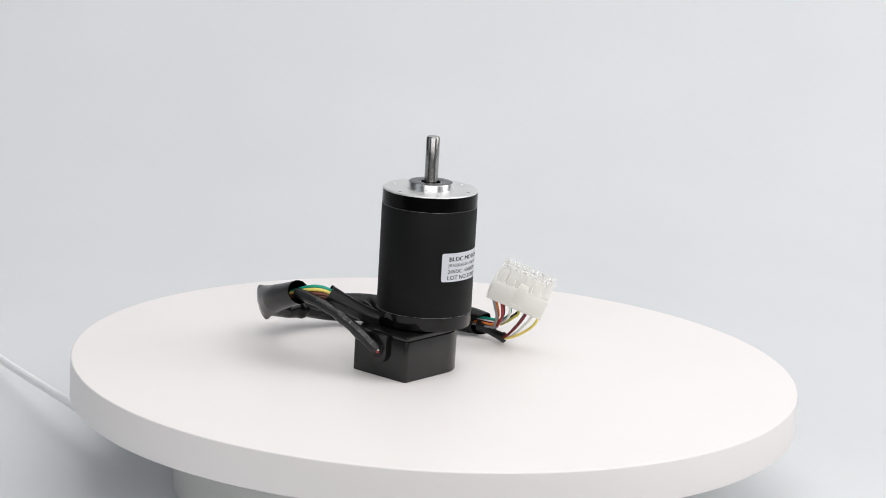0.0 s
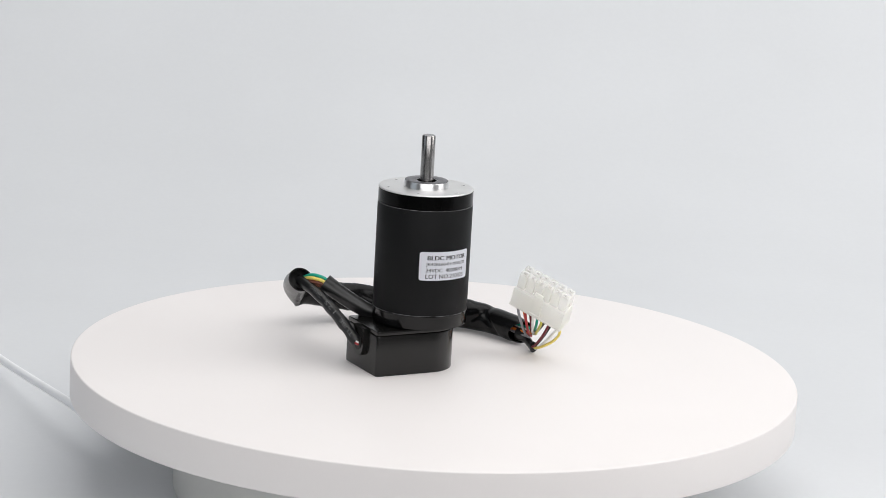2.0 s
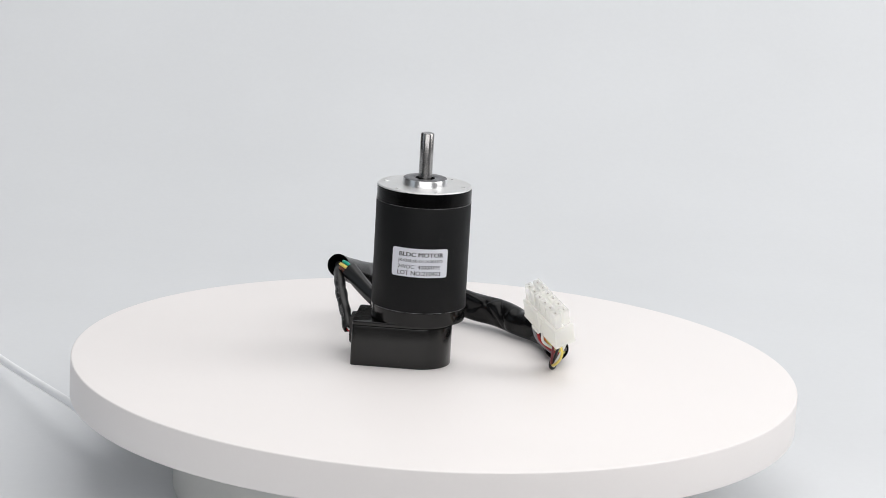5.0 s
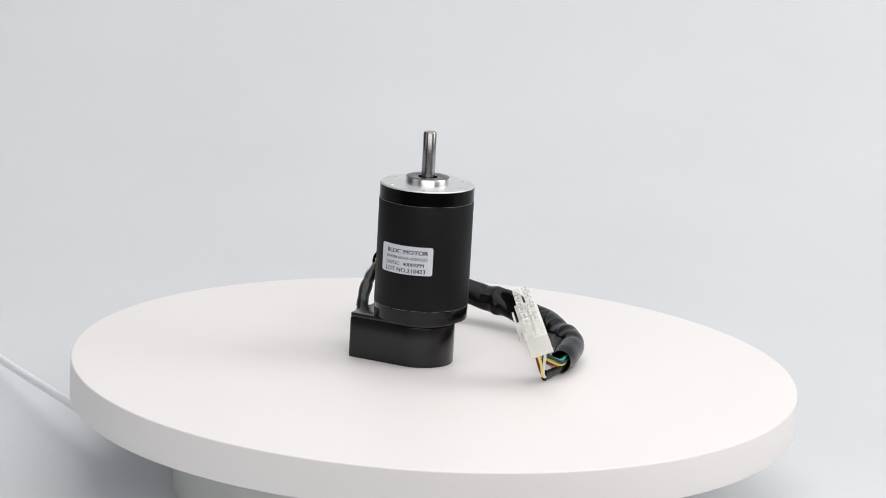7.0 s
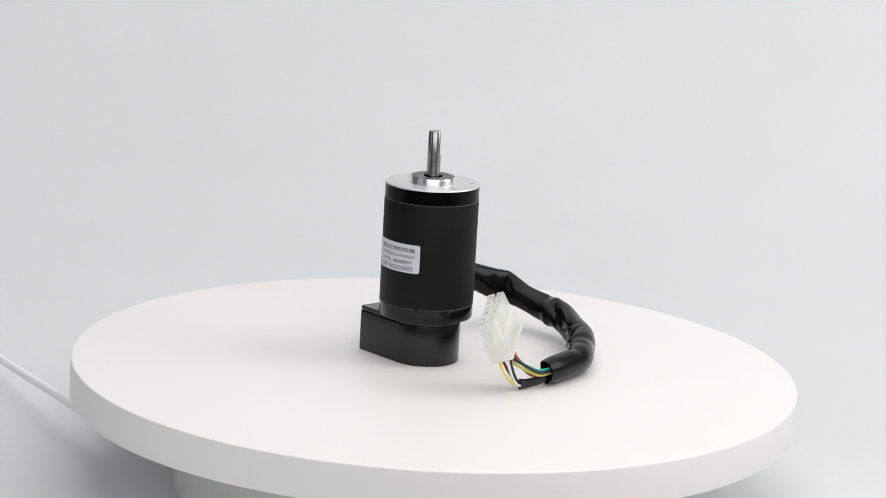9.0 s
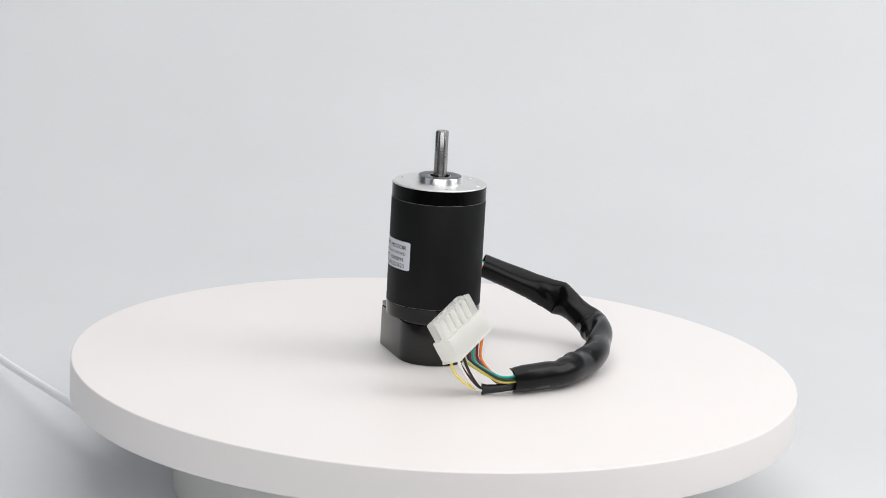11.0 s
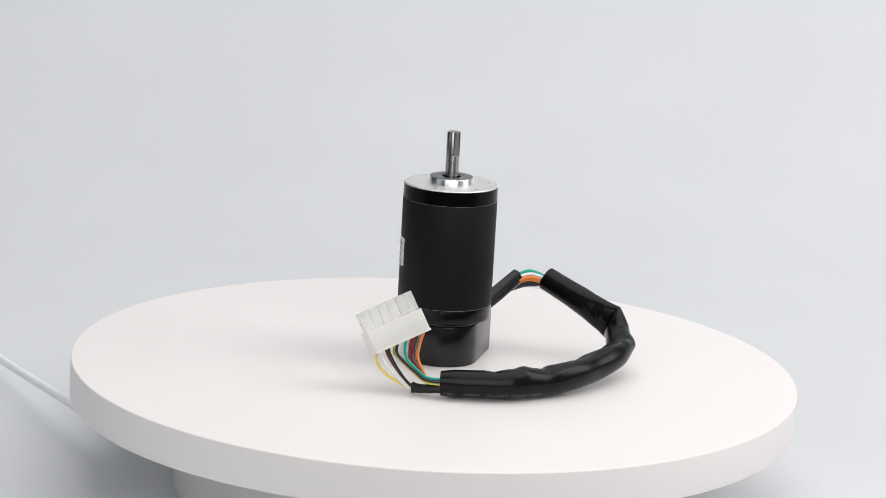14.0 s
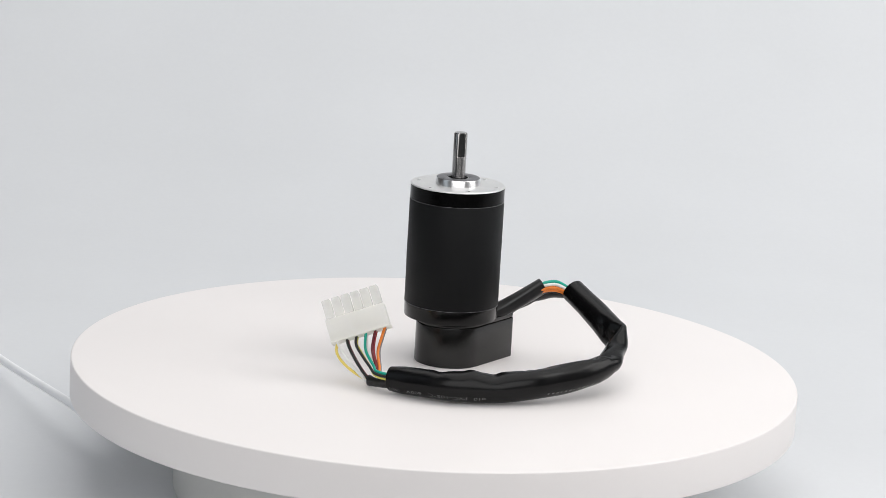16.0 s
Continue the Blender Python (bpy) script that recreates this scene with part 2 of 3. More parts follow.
def shaft_mesh():
    """Round shaft with a chamfered tip and a flat ground on its upper 10.5 mm."""
    bm = bmesh.new()
    seg, face = 48, radians(101.6)
    rings = []
    for r, z, flat in ((0.003, 0.078, False), (0.003, 0.0931, False), (0.003, 0.0933, True), (0.003, 0.1034, True), (0.0026, 0.1039, True)):
        ring = []
        for k in range(seg):
            a = 2 * math.pi * k / seg
            x, y = r * math.cos(a), r * math.sin(a)
            if flat:
                d = x * math.cos(face) + y * math.sin(face) - 0.0024
                if d > 0:
                    x, y = x - d * math.cos(face), y - d * math.sin(face)
            ring.append(bm.verts.new((x, y, z)))
        rings.append(ring)
    for a, b in zip(rings, rings[1:]):
        for k in range(seg):
            bm.faces.new((a[k], a[(k + 1) % seg], b[(k + 1) % seg], b[k]))
    bm.faces.new(rings[0])
    bm.faces.new(rings[-1])
    return bm


TURN = math.atan2(0.757, 0.653) + radians(0.8)  # from the case's flat end to its round end


def case_mesh(grow=0.0, z0=0.0, z1=0.0182, edge=0.0005):
    """Encoder case: flat at one end with two corners, half round at the other."""
    half, flat, small, aside = 0.0155 + grow, -0.0277 - grow, 0.0014, 0.00045
    line = []
    for cy, a0 in ((half - small, 90), (-half + small, 180)):
        line += [(flat + small + small * math.cos(radians(a0 + k * 22.5)), cy + small * math.sin(radians(a0 + k * 22.5))) for k in range(5)]
    line += [(0.0001 + half * math.sin(radians(k * 7.5)), -half * math.cos(radians(k * 7.5))) for k in range(25)]
    c, s = math.cos(TURN), math.sin(TURN)
    bm = bmesh.new()
    face = bm.faces.new([bm.verts.new((c * x - s * (y + aside), s * x + c * (y + aside), z0)) for x, y in line])
    top = bmesh.ops.extrude_face_region(bm, geom=[face])
    bmesh.ops.translate(bm, verts=[v for v in top["geom"] if isinstance(v, bmesh.types.BMVert)], vec=(0, 0, z1 - z0))
    bmesh.ops.recalc_face_normals(bm, faces=bm.faces)
    rim = [e for e in bm.edges if abs(e.verts[0].co.z - e.verts[1].co.z) < 1e-6]
    bmesh.ops.bevel(bm, geom=rim, offset=edge, segments=2, profile=0.6, affect="EDGES")
    return bm


def label_mesh(a0, a1, z0, z1, r0, r1, corner=0.0011):
    """Curved sticker with round corners on a cylinder."""
    bm = bmesh.new()
    width, cols = (a1 - a0) * r1, []
    steps = [corner * (1 - math.cos(math.pi / 2 * k / 5)) for k in range(6)]
    stops = steps + [corner + (width - 2 * corner) * k / 24 for k in range(1, 24)] + [width - s for s in reversed(steps)]
    for x in stops:
        near = min(x, width - x)
        cut = corner - math.sqrt(max(corner ** 2 - max(corner - near, 0) ** 2, 0))
        a = a0 + x / r1
        cols.append([[bm.verts.new((r * math.cos(a), r * math.sin(a), z)) for z in (z0 + cut, z1 - cut)] for r in (r0, r1)])
    for p, q in zip(cols, cols[1:]):
        bm.faces.new((p[1][0], q[1][0], q[1][1], p[1][1]))
        bm.faces.new((p[0][0], p[1][0], q[1][0], q[0][0]))
        bm.faces.new((p[0][1], p[1][1], q[1][1], q[0][1]))
    bmesh.ops.remove_doubles(bm, verts=bm.verts, dist=1e-7)
    return bm


def motor():
    root = tagged(new("electric_motor"), "black cylindrical motor with silver shaft, cable loop and white plug", "electric motor")
    r = 0.021
    part("body", lathe(rounded(0, r, 0.0271, 0.0741, 0.0004, 2), 128, closed=False), WRAP, root, "matte black wrapped motor body")
    part("end_cap", lathe([(0, 0.0208), (0.0202, 0.0208), (0.0207, 0.0210), (0.0209, 0.0215), (0.0209, 0.0268), (0.0206, 0.02705), (0, 0.02705)], 128, closed=False), CAP, root, "glossy black lower end cap")
    for z in (0.02708, 0.07405):
        part("wrap_edge", lathe([(0.0207, z - 0.00005), (0.02103, z - 0.00005), (0.02103, z + 0.00006), (0.0207, z + 0.00006)], 128), EDGE, root, "pale cut edge of the wrap")
    part("collar", lathe([(0, 0.07415), (0.0206, 0.07415), (0.0209, 0.0744), (0.0209, 0.0803), (0, 0.0803)], 128, closed=False), COLLAR, root, "glossy black upper collar")
    part("flange", lathe([(0.0095, 0.08035), (0.0209, 0.08035), (0.0209, 0.0806), (0.0206, 0.0809), (0.0095, 0.0809)], 128), FACE, root, "bare aluminium mounting face")
    boss = part("boss", lathe([(0.0046, 0.0800), (0.0099, 0.0800), (0.0099, 0.0834), (0.0096, 0.0838), (0.0046, 0.0838)], 96), ALLOY, root, "raised aluminium bearing ring")
    part("bearing", lathe([(0.0029, 0.0800), (0.00455, 0.0800), (0.00455, 0.0812), (0.0029, 0.0810)], 48), SEAL_HOLE_SHADE, boss, "dark bearing seal")
    # dark lining paints the shade inside the bore
    part("bore", lathe([(0.0045, 0.0812), (0.0050, 0.0812), (0.0050, 0.08385), (0.0045, 0.0837)], 64), SEAL_HOLE_SHADE, boss, "bore edge with the hole's shade in its colour")
    part("boss_face", lathe([(0.0050, 0.0838), (0.0096, 0.0838), (0.0094, 0.08395), (0.0052, 0.08395)], 96), DULL, boss, "dull turned top of the ring")
    shaft = part("shaft", shaft_mesh(), STEEL, root, "ground steel shaft with a polished flat, its dark reflection put in the colour")
    # the flat's dark reflection comes partly from this darker colour
    shaft.data.materials.append(DARK_POLISH)
    way = Vector((math.cos(radians(101.6)), math.sin(radians(101.6)), 0))
    for face in shaft.data.polygons:
        if face.normal.dot(way) > 0.995 and face.center.dot(way) > 0.0023 and face.center.z > 0.0933:
            face.material_index = 1
    for k in range(6):
        a = radians(42 + 60 * k)
        hole = part("screw_hole", lathe([(0.0006, 0.08092), (0.0012, 0.08092), (0.00105, 0.0811), (0.0006, 0.0810)], 16, at=(0.0176 * math.cos(a), 0.0176 * math.sin(a))), FACE, root, "bright screw hole rim" if k == 0 else "")
        # dark disc drawn as the shade in the screw hole
        part("screw_hole_shade", lathe([(0, 0.08095), (0.00059, 0.08095), (0.00055, 0.08097), (0, 0.08097)], 10, closed=False, at=(0.0176 * math.cos(a), 0.0176 * math.sin(a))), SEAL_HOLE_SHADE, hole)
    # neck and encoder case
    part("neck", lathe(rounded(0, 0.0142, 0.0185, 0.0214, 0.0003, 2), 64, closed=False), CAP, root)
    case = part("encoder_case", case_mesh(), CASE, root, "black moulded encoder case with one round end", smooth=30)
    part("case_lid", case_mesh(-0.00015, 0.0184, 0.0203, 0.0004), CASE, case, "thin black case lid", smooth=30)
    c, s = math.cos(TURN), math.sin(TURN)
    flat = Matrix(((c, -s, 0, 0), (s, c, 0, 0), (0, 0, 1, 0), (0, 0, 0, 1)))

    def arch(half, z0, z1, x0, x1):
        bm = bmesh.new()
        line = [(half, z1), (-half, z1)] + [(-half * math.cos(radians(k * 15)), z0 + half - half * math.sin(radians(k * 15))) for k in range(13)]
        face = bm.faces.new([bm.verts.new((x0, y, z)) for y, z in line])
        far = bmesh.ops.extrude_face_region(bm, geom=[face])
        bmesh.ops.translate(bm, verts=[v for v in far["geom"] if isinstance(v, bmesh.types.BMVert)], vec=(x1 - x0, 0, 0))
        bmesh.ops.recalc_face_normals(bm, faces=bm.faces)
        bmesh.ops.bevel(bm, geom=[e for e in bm.edges if abs(e.verts[0].co.x - e.verts[1].co.x) < 1e-7], offset=0.0003, segments=2, affect="EDGES")
        bm.transform(flat)
        return bm

    part("grommet", arch(0.0052, 0.0064, 0.0196, -0.0272, -0.0297), CASE, case, "black cable grommet")
    # no opening is cut: a dark plate stands for the hole's shade
    part("grommet_hole_shade", arch(0.0030, 0.0090, 0.0150, -0.0299, -0.0296), SEAL_HOLE_SHADE, case, "thin dark plate as the shade of the cable hole")
    # label with its print
    a0, a1, z0, z1 = -1.24, -0.03, 0.0434, 0.0561
    sticker = part("label", label_mesh(a0, a1, z0, z1, 0.02099, 0.02112), LABEL, root, "silver-white specification label")
    wide = (a1 - a0) * 0.02112
    for text, x, w, y, h, bold in (("BLDC MOTOR", 0.135, 0.775, 0.715, 0.150, 0.00022), ("JK42BL60-01-X001ED", 0.115, 0.79, 0.485, 0.140, 0.00006),
                                   ("24VDC  4000RPM", 0.115, 0.735, 0.29, 0.130, 0.00008), ("LOT NO.210423", 0.115, 0.76, 0.065, 0.148, 0.00013)):
        def place(u, v, x=x, y=y, lift=0.0):
            a = a0 + (x * wide + u) / 0.02112
            return Vector(((0.02116 + lift) * math.cos(a), (0.02116 + lift) * math.sin(a), z0 + y * (z1 - z0) + v))
        passes = [lettering(text, w * wide, h * (z1 - z0), lambda u, v, d=d: place(u + d, v, lift=0.00001 * (d > 0))) for d in (0.0, bold)]
        part("print", merge(*passes), INK, sticker)

    # short tubes out of the case
    lead = smooth_path([spot(-21.5, -26.0, 11.6), spot(-25.6, -29.9, 12.8), spot(-31.9, -27.8, 17.8), spot(-39.0, -25.4, 23.0), spot(-46.4, -22.0, 27.2), spot(-54.1, -17.9, 30.2), spot(-62.5, -12.2, 31.6)], 7)
    tube = part("lead_tube", sweep(lead[7:], lambda u, a: 0.0024 + 0.00025 * (1 if 0.22 < u < 0.52 else 0) + 0.00012 * math.sin(u * 31) + 0.00012 * math.sin(2 * a + 9 * u), 16, 0.0003), TUBE, root, "thin black printed lead tubing")
    for k, col in enumerate(("red", "white", "black")):
        off = Vector((0.0, 0.0, 0.0009 * (k - 1)))
        part("lead_wire", sweep([p + off for p in lead[:11]], lambda u, a: 0.0007, 8), WIRE[col], root)
    fr = frames_along(lead)

    def on_lead(u, turn):
        i = min(int(u * (len(fr) - 1)), len(fr) - 2)
        f = u * (len(fr) - 1) - i
        p, t, n, b = (x.lerp(y, f) for x, y in zip(fr[i], fr[i + 1]))
        return p + (n * math.cos(turn) + b * math.sin(turn)) * 0.00292

    for text, start, w in (("24AWG", 0.66, 0.14), ("125", 0.47, 0.13), ("TUBE", 0.22, 0.18)):
        part("print", lettering(text, w, 0.0015, lambda u, v, start=start: on_lead(start + u, radians(-60) - v / 0.0026)), GREYINK, tube)
    power = smooth_path([spot(-22.5, -10.6, 21.0), spot(-28.5, -12.2, 22.4), spot(-35.0, -13.7, 25.6), spot(-41.5, -15.1, 29.4), spot(-48.2, -16.4, 33.6)], 7)
    part("power_tube", sweep(power, lambda u, a: 0.0031 + 0.0003 * u + 0.00045 * math.cos(2 * a + 0.8 - 1.2 * u) + 0.00018 * math.cos(5 * a + 3 * u), 30, 0.0003), TUBE, root, "black power lead tubing")

    # big shrink tube: a loop lying on the platter that rises at one end
    # two sharp folds (fold_a, fold_b) lie between the lower curve and the straight upper piece
    loop = [spot(*q) for q in ((22.4, 51.4, 6.2), (11.4, 57.6, 6.8), (-3.2, 63.4, 7.2), (-21.6, 63.2, 7.2), (-36.6, 61.0, 8.5), (-48.6, 55.6, 9.0), (-62.4, 48.7, 11.0), (-72.2, 39.4, 12.4))]
    fold_a, fold_b, end = loop[-1], spot(-79.0, 18.9, 18.8), spot(-61.6, -13.6, 32.4)
    path = smooth_path(loop, 20)
    at_a = len(path) - 1
    path += [fold_a.lerp(fold_b, k / 20) + Vector((-0.0006, 0, 0.0004)) * math.sin(math.pi * k / 20) for k in range(1, 21)]
    at_b = len(path) - 1
    path += [fold_b.lerp(end, k / 44) + Vector((-0.0008, -0.0004, 0.0)) * math.sin(math.pi * k / 44) for k in range(1, 45)]
    fr = frames_along(path)
    last = len(path) - 1
    ua, ub = at_a / last, at_b / last

    def lean(i, way):
        return math.atan2(Vector(way).dot(fr[i][3]), Vector(way).dot(fr[i][2]))

    pa, pb, pe = lean(at_a, (-12.5, -0.4, 7.5)), lean(at_b, (-2.5, -5.8, 13.1)), lean(last, (-6.6, -1.8, 7.1))
    # u, long half, short half, turn of the long side
    shape = ((0.0, 0.0055, 0.0050, 0.3), (0.05, 0.0060, 0.0056, 0.2), (0.14, 0.0063, 0.0059, 0.1), (0.20, 0.0066, 0.0062, 0.0), (0.25, 0.0063, 0.0061, 0.0), (0.32, 0.0066, 0.0061, 0.0), (0.48, 0.0066, 0.0060, pa * 0.5),
             (ua - 0.075, 0.0066, 0.0058, pa), (ua - 0.03, 0.0070, 0.0052, pa), (ua, 0.0072, 0.0042, pa), (ua + 0.025, 0.0066, 0.0046, pa * 0.8 + pb * 0.2), ((ua + ub) / 2, 0.0063, 0.0052, (pa + pb) / 2),
             (ub - 0.025, 0.0070, 0.0044, pa * 0.2 + pb * 0.8), (ub, 0.0082, 0.0026, pb), (ub + 0.03, 0.0071, 0.0044, pb), (ub + 0.08, 0.0060, 0.0054, pb), (0.93, 0.0056, 0.0054, pe), (1.0, 0.0055, 0.0051, pe))

    def skin(u, a):
        """Mostly smooth hose, pressed flat at the two folds, with soft dents."""
        for p, q in zip(shape, shape[1:]):
            if u <= q[0] + 1e-9:
                f = (u - p[0]) / (q[0] - p[0])
                break
        wide, thin, turn = (p[k] + (q[k] - p[k]) * f for k in (1, 2, 3))
        r = 1 / math.sqrt((math.cos(a - turn) / wide) ** 2 + (math.sin(a - turn) / thin) ** 2)
        r += 0.0003 * noise.noise(Vector((u * 10, math.cos(a) * 0.8, math.sin(a) * 0.8)))
        for at, side, deep, length, slant, sharp in ((ub + 0.035, 280, 0.0008, 0.016, 0.015, 0), (ub - 0.035, 255, 0.0007, 0.02, -0.02, 0), (ua + 0.04, 90, 0.0008, 0.02, 0.015, 0), (0.735, 350, 0.0014, 0.024, 0.0, 0), (0.635, 345, -0.0010, 0.018, 0.015, 0),
                                                     (0.615, 252, -0.0012, 0.022, 0.01, 0), (0.565, 285, 0.0011, 0.020, 0.06, 1), (0.455, 298, 0.0012, 0.018, -0.06, 1), (0.395, 285, 0.0010, 0.016, 0.06, 1), (0.355, 300, 0.0017, 0.013, 0.03, 1),
                                                     (0.310, 280, -0.0010, 0.020, 0.0, 0), (0.200, 275, 0.0018, 0.018, -0.04, 1), (0.140, 272, 0.0016, 0.018, 0.04, 0), (0.238, 350, -0.0011, 0.020, 0.0, 0), (0.292, 0, 0.0009, 0.022, 0.0, 0),
                                                     (0.165, 0, 0.0006, 0.02, 0.0, 0)):
            bend = a - radians(side)
            near = abs(u - at - slant * math.sin(bend)) / length
            r -= deep * (math.exp(-1.8 * near) if sharp else math.exp(-1.5 * near * near)) * max(0.0, math.cos(bend)) ** 2
        crumple, wind = math.exp(-((u - 0.53) / 0.12) ** 2), 7 * (u - 0.5)
        r -= crumple * 0.0021 * max(0.0, math.cos(a - radians(285) - wind)) ** 4
        r += crumple * 0.0009 * max(0.0, math.cos(a - radians(335) - wind)) ** 8
        r -= crumple * 0.0009 * max(0.0, math.cos(a - radians(230) + 0.7 * wind)) ** 6
        return max(r, 0.0014)

    sleeve = part("shrink_sleeve", sweep(path, skin, 56, 0.0004, slant=0.0048), SHRINK, root, "large wrinkled black shrink sleeve", smooth=42)
    run = [0.0]
    for p, q in zip(path, path[1:]):
        run.append(run[-1] + (q - p).length)

    def on_sleeve(dist, ang):
        dist = min(max(dist, 0.0005), run[-1] - 0.0005)
        i = max(k for k in range(len(run) - 1) if run[k] <= dist)
        f = (dist - run[i]) / (run[i + 1] - run[i])
        p, t, n, b = (x.lerp(y, f) for x, y in zip(fr[i], fr[i + 1]))
        return p + (n * math.cos(ang) + b * math.sin(ang)) * (skin((i + f) / (len(run) - 1), ang) + 0.00012)

    for text, start, w in (("\u00f810", 0.0420, 0.0048), ("PVC-105\u00b0C", 0.0345, 0.0148), ("600V", 0.0165, 0.0070), ("VW-1", 0.0066, 0.0052)):
        part("print", lettering(text, w, 0.0019, lambda u, v, start=start: on_sleeve(start - u, radians(118) + v / 0.0062)), GREYINK, sleeve)
    for k in range(13):
        bm = bmesh.new()
        d0 = 0.0675 + 0.0021 * k
        rows = [[bm.verts.new(on_sleeve(d0 + e, radians(118) + v)) for v in (0.05, 0.12, 0.19)] for e in (0, 0.0004 + 0.0001 * (k * 7 % 3), 0.0008 + 0.0003 * (k * 7 % 3))]
        for p, q in zip(rows, rows[1:]):
            for j in range(2):
                bm.faces.new((p[j], p[j + 1], q[j + 1], q[j]))
        part("print_bar", bm, GREYINK, sleeve)

    for k in range(9):
        bm = bmesh.new()
        d0 = run[-1] - 0.0325 + 0.0029 * k
        rows = [[bm.verts.new(on_sleeve(d0 + e, pe + radians(140) + v)) for v in (0.0, 0.15, 0.30)] for e in (0, 0.0008, 0.0016)]
        for p, q in zip(rows, rows[1:]):
            for j in range(2):
                bm.faces.new((p[j], p[j + 1], q[j + 1], q[j]))
        part("print_bar", bm, GREYINK, sleeve)

    # wires between the short tubes and the sleeve
    for col, dy, dz, rise in (("teal", 0.0, 1.9, 3.4), ("yellow", -1.5, 1.0, 2.6), ("white", 1.2, 1.0, 2.4), ("orange", 1.7, -0.3, 1.6), ("orange", 1.2, -1.3, 0.9), ("brown", -1.7, -0.4, 1.4), ("brown", -1.2, -1.5, 0.5), ("black", 0, -2.0, 0)):
        a = spot(-44.5, -15.9 + dy, 31.0 + dz)
        b = end.lerp(fold_b, 0.22) + Vector((0, dy, dz)) * 0.0006
        mid = spot(-54.6, -15.2 + dy * 1.1, 33.0 + dz * 0.95 + rise * 0.28)
        part("wire", sweep(smooth_path([a, a.lerp(mid, 0.5) + Vector((0, 0, 0.0009)), mid, b.lerp(mid, 0.5) + Vector((0, 0, 0.0004)), b], 6), lambda u, g: 0.00078, 10), WIRE[col], root)

    # plug: twelve sockets in two rows on a stepped housing
    e1, e2 = Vector((-0.9383, 0.0172, 0.3453)).normalized(), Vector((0.3101, -0.3994, 0.8628))
    e2 = (e2 - e1 * e1.dot(e2)).normalized()
    e3 = e1.cross(e2)
    o = spot(35.0, 36.4, 20.9)
    seat = Matrix(((e1.x, e2.x, e3.x, o.x), (e1.y, e2.y, e3.y, o.y), (e1.z, e2.z, e3.z, o.z), (0, 0, 0, 1)))
    plug = part("plug", merge(block(-0.0132, 0.0132, 0.0004, 0.0104, -0.0049, 0.0049, 0.0004), block(-0.0135, 0.0135, 0.0, 0.0010, -0.0051, 0.0051, 0.0003)), NYLON, root, "milky white twelve-way plug housing")
    plug.matrix_basis = seat
    high, low = 0.0190, 0.0105
    tower = block(-0.00185, 0.00185, low, high, -0.0016, 0.0016, 0.0)
    bmesh.ops.bevel(tower, geom=[e for e in tower.edges], offset=0.00025, segments=2, affect="EDGES")
    lid = max(tower.faces, key=lambda f: f.calc_center_median().y)
    bmesh.ops.inset_individual(tower, faces=[lid], thickness=0.0010)
    bmesh.ops.translate(tower, verts=lid.verts, vec=(0, -0.0001, 0))
    bmesh.ops.inset_individual(tower, faces=[lid], thickness=0.00005)
    bmesh.ops.translate(tower, verts=lid.verts, vec=(0, -0.0010, 0))
    first = part("socket", tower, CLEAR, plug, "square hollow socket")
    pin = part("contact", merge(block(-0.00055, 0.00055, 0.0170, 0.0184, -0.00026, 0.00024, 0.0001), block(-0.0005, 0.0005, 0.0018, 0.0036, -0.0004, 0.0004, 0.0001)), CONTACT, plug, "dull metal contact")
    for k in range(12):
        x, z = (k % 6 - 2.5) * 0.0043, 0.0021 if k < 6 else -0.0021
        pair = (first, pin) if k == 0 else (new("socket", first.data), new("contact", pin.data))
        for ob in pair:
            ob.parent, ob.location = plug, (x, 0, z)
    part("latch", merge(block(-0.0026, 0.0026, 0.0026, 0.0140, -0.0070, -0.0060, 0.0003), block(-0.0021, 0.0021, 0.0138, 0.0158, -0.0068, -0.0060, 0.0003), block(-0.0026, 0.0026, 0.0026, 0.0040, -0.0076, -0.0069, 0.0003), block(-0.0021, 0.0021, 0.0062, 0.0096, -0.0063, -0.0048, 0.0002)), NYLON, plug, "white snap latch arm")

    # wires from the plug: two columns to the taped end, the others into the sleeve
    mouth, inward = spot(23.7, 51.8, 6.1), (loop[1] - loop[0]).normalized()
    tip = spot(31.2, 42.2, 2.6)
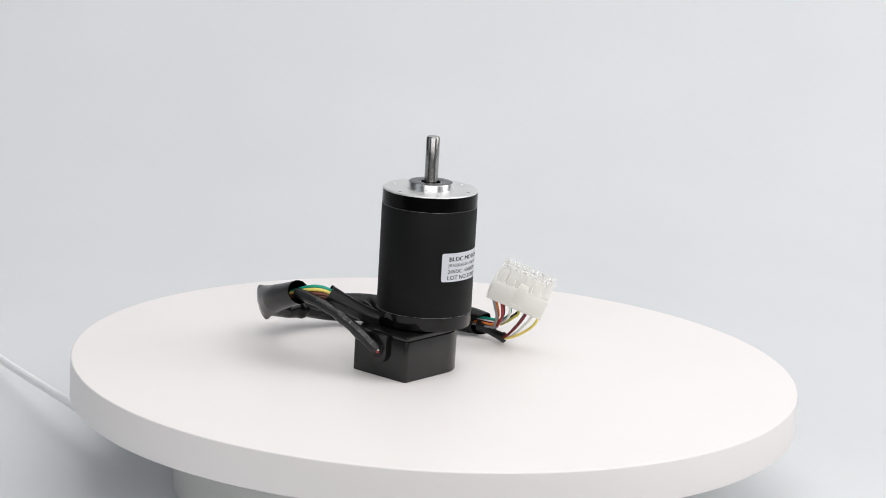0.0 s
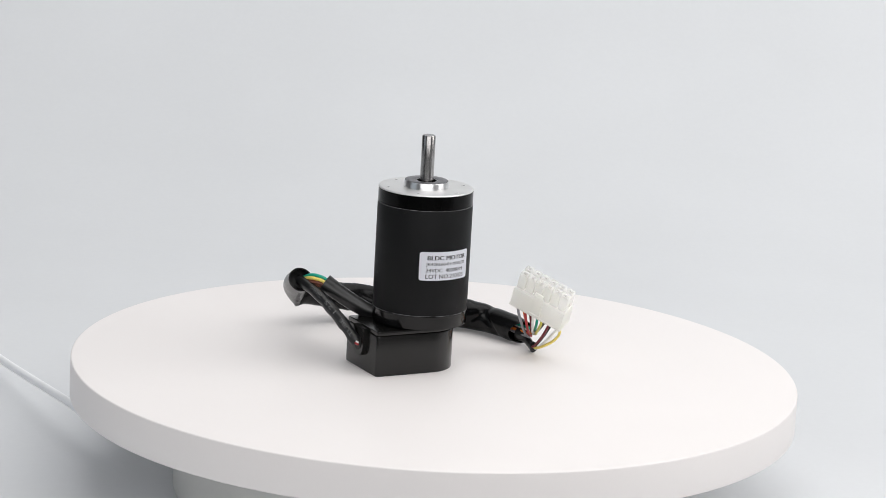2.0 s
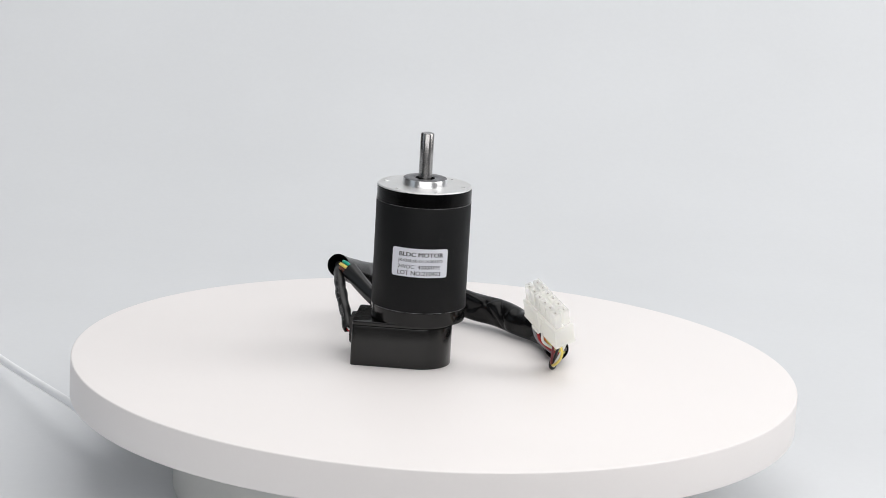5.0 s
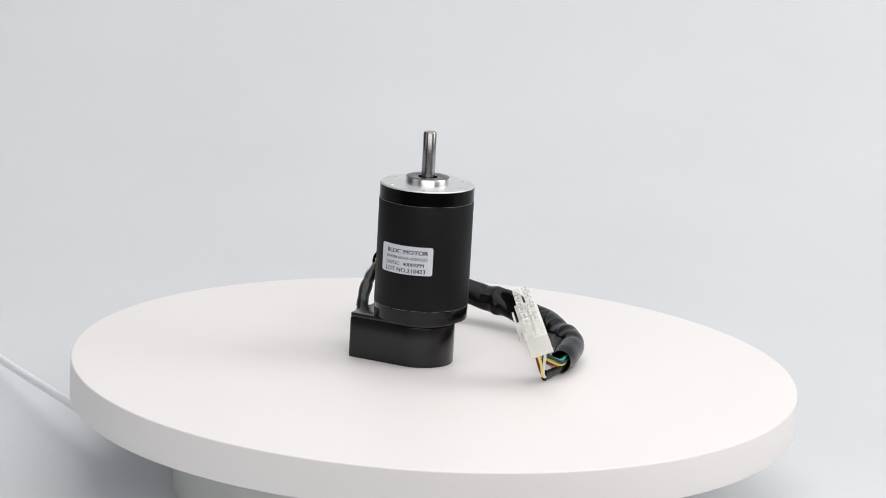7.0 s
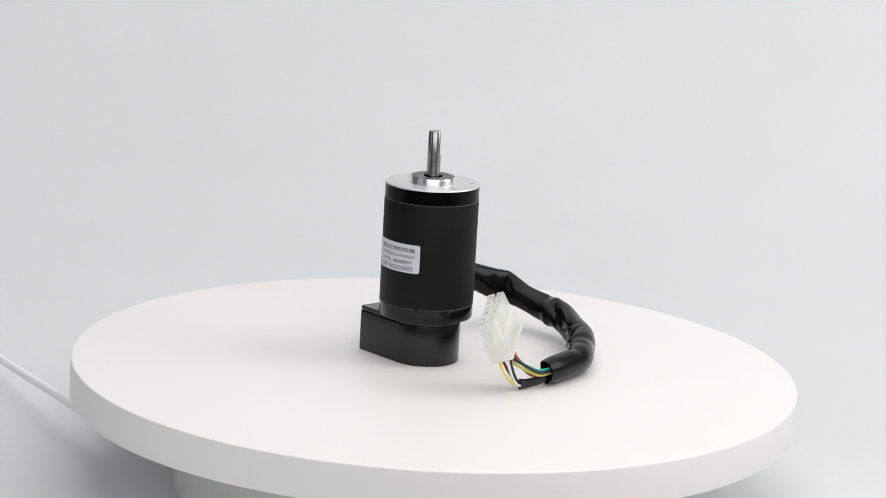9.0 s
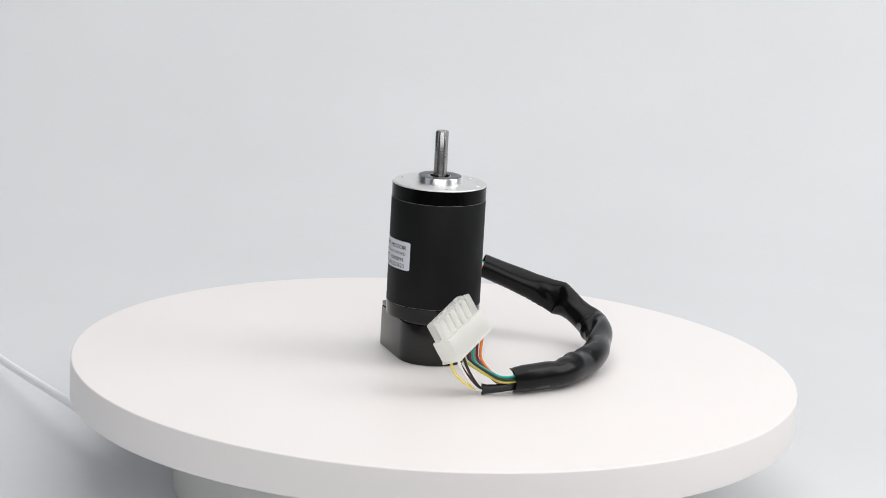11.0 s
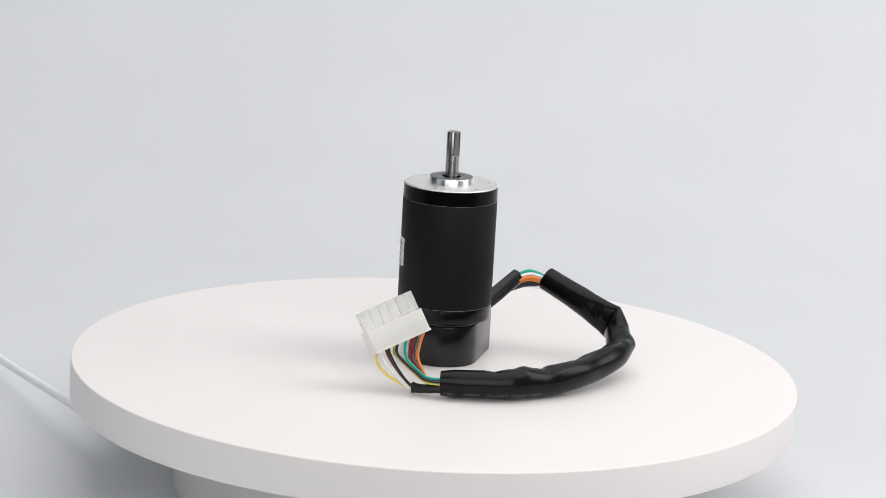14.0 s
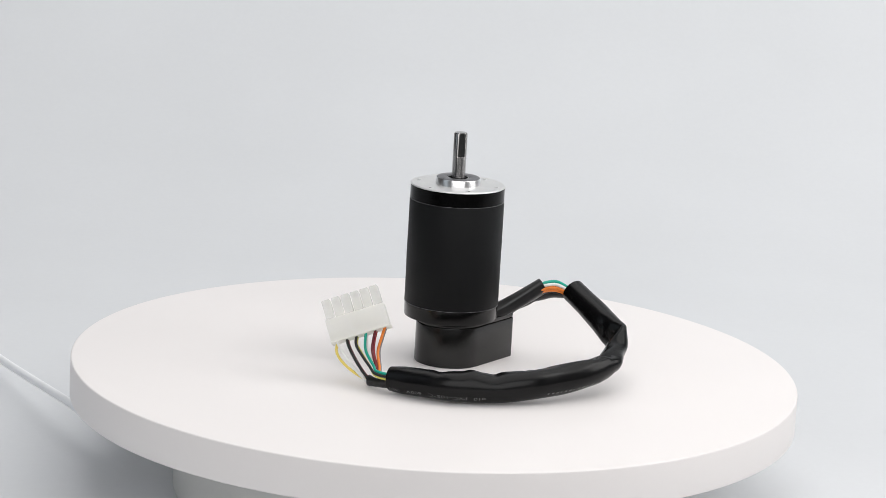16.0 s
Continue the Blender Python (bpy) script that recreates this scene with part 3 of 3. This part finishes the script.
    part("taped_end", sweep(smooth_path([spot(19.0, 53.6, 4.6), spot(23.0, 51.4, 4.2), spot(26.0, 48.6, 3.3), spot(28.8, 45.2, 2.7), tip], 6), lambda u, a: (0.0021 + 0.0004 * math.cos(2 * a)) * (1.25 - 1.5 * u + 1.25 * u * u) + 0.00005 * math.sin(27 * u + 2 * a), 14), TUBE, root, "short black taped wire bundle")
    rows = (("white", "black", "black", "teal", "darkred", "orange"), ("yellow", "darkred", "lime", "white", "red", "grey"))
    for j, names in enumerate(rows):
        for k, col in enumerate(names):
            p0 = seat @ Vector(((k - 2.5) * 0.0043, 0.0003, 0.0021 - 0.0042 * j))
            if k < 2:
                p1 = tip + Vector((0.0005 - 0.0010 * k, 0.0004 - 0.0006 * j, 0.0004 * (j + k) - 0.0005))
                line = hermite(p0, Vector((((-0.002, 0.014), (0.0007, -0.0007))[k][j], (0.009 if k == 0 and j else 0.003 * j), -0.0125 - 0.006 * (1 - k) * j)), p1, (spot(26.0, 48.6, 3.3) - tip).normalized() * (0.010 - 0.003 * k))
            else:
                across = Vector((0, 0, 1)).cross(inward).normalized()
                spread = across * (0.0011 * (k - 3.5) + 0.0008 * (j - 0.5)) + Vector((0, 0, (0.0013, 0.0022, 0.0006, 0.0001)[k - 2] - 0.0012 * j))
                p1 = mouth + inward * 0.010 + spread * 0.9
                down = Vector((0.03 + 0.11 * max(0, k - 3), -0.06, -0.97))
                gather = mouth - inward * 0.004 + spread + Vector((0, 0, 0.0006))
                low = p0 + down * (0.0088 - 0.0008 * j + 0.0012 * max(0, k - 3) - (0.0026 if k == 2 else 0.0))
                line = smooth_path([p0, p0 + down * (0.0034 if k == 2 else 0.005), low.lerp(Vector((gather.x, gather.y, low.z)), 0.14), low.lerp(gather, 0.62) - Vector((0, 0, 0.0004)), gather, p1], 6)
            part("wire", sweep(line, lambda u, g: 0.00062, 10), WIRE[col], root)
    return root


engine = motor()


# ---- what moves: the platter turns steadily and carries the motor ----
def motions():
    turn_rows, ride_rows = [], []
    for k in range(33):
        t = 0.5 * k
        a = -(10.855 * t + 0.00738 * t * t)
        turn_rows.append((t, pose(0, 0, TOP, 0, 0, a)))
        ride_rows.append((t, pose(0, 0, TOP, 0, 0, a) @ Matrix.Translation((MX, MY, 0.0))))
    walk(platter, turn_rows)
    walk(engine, ride_rows)


motions()
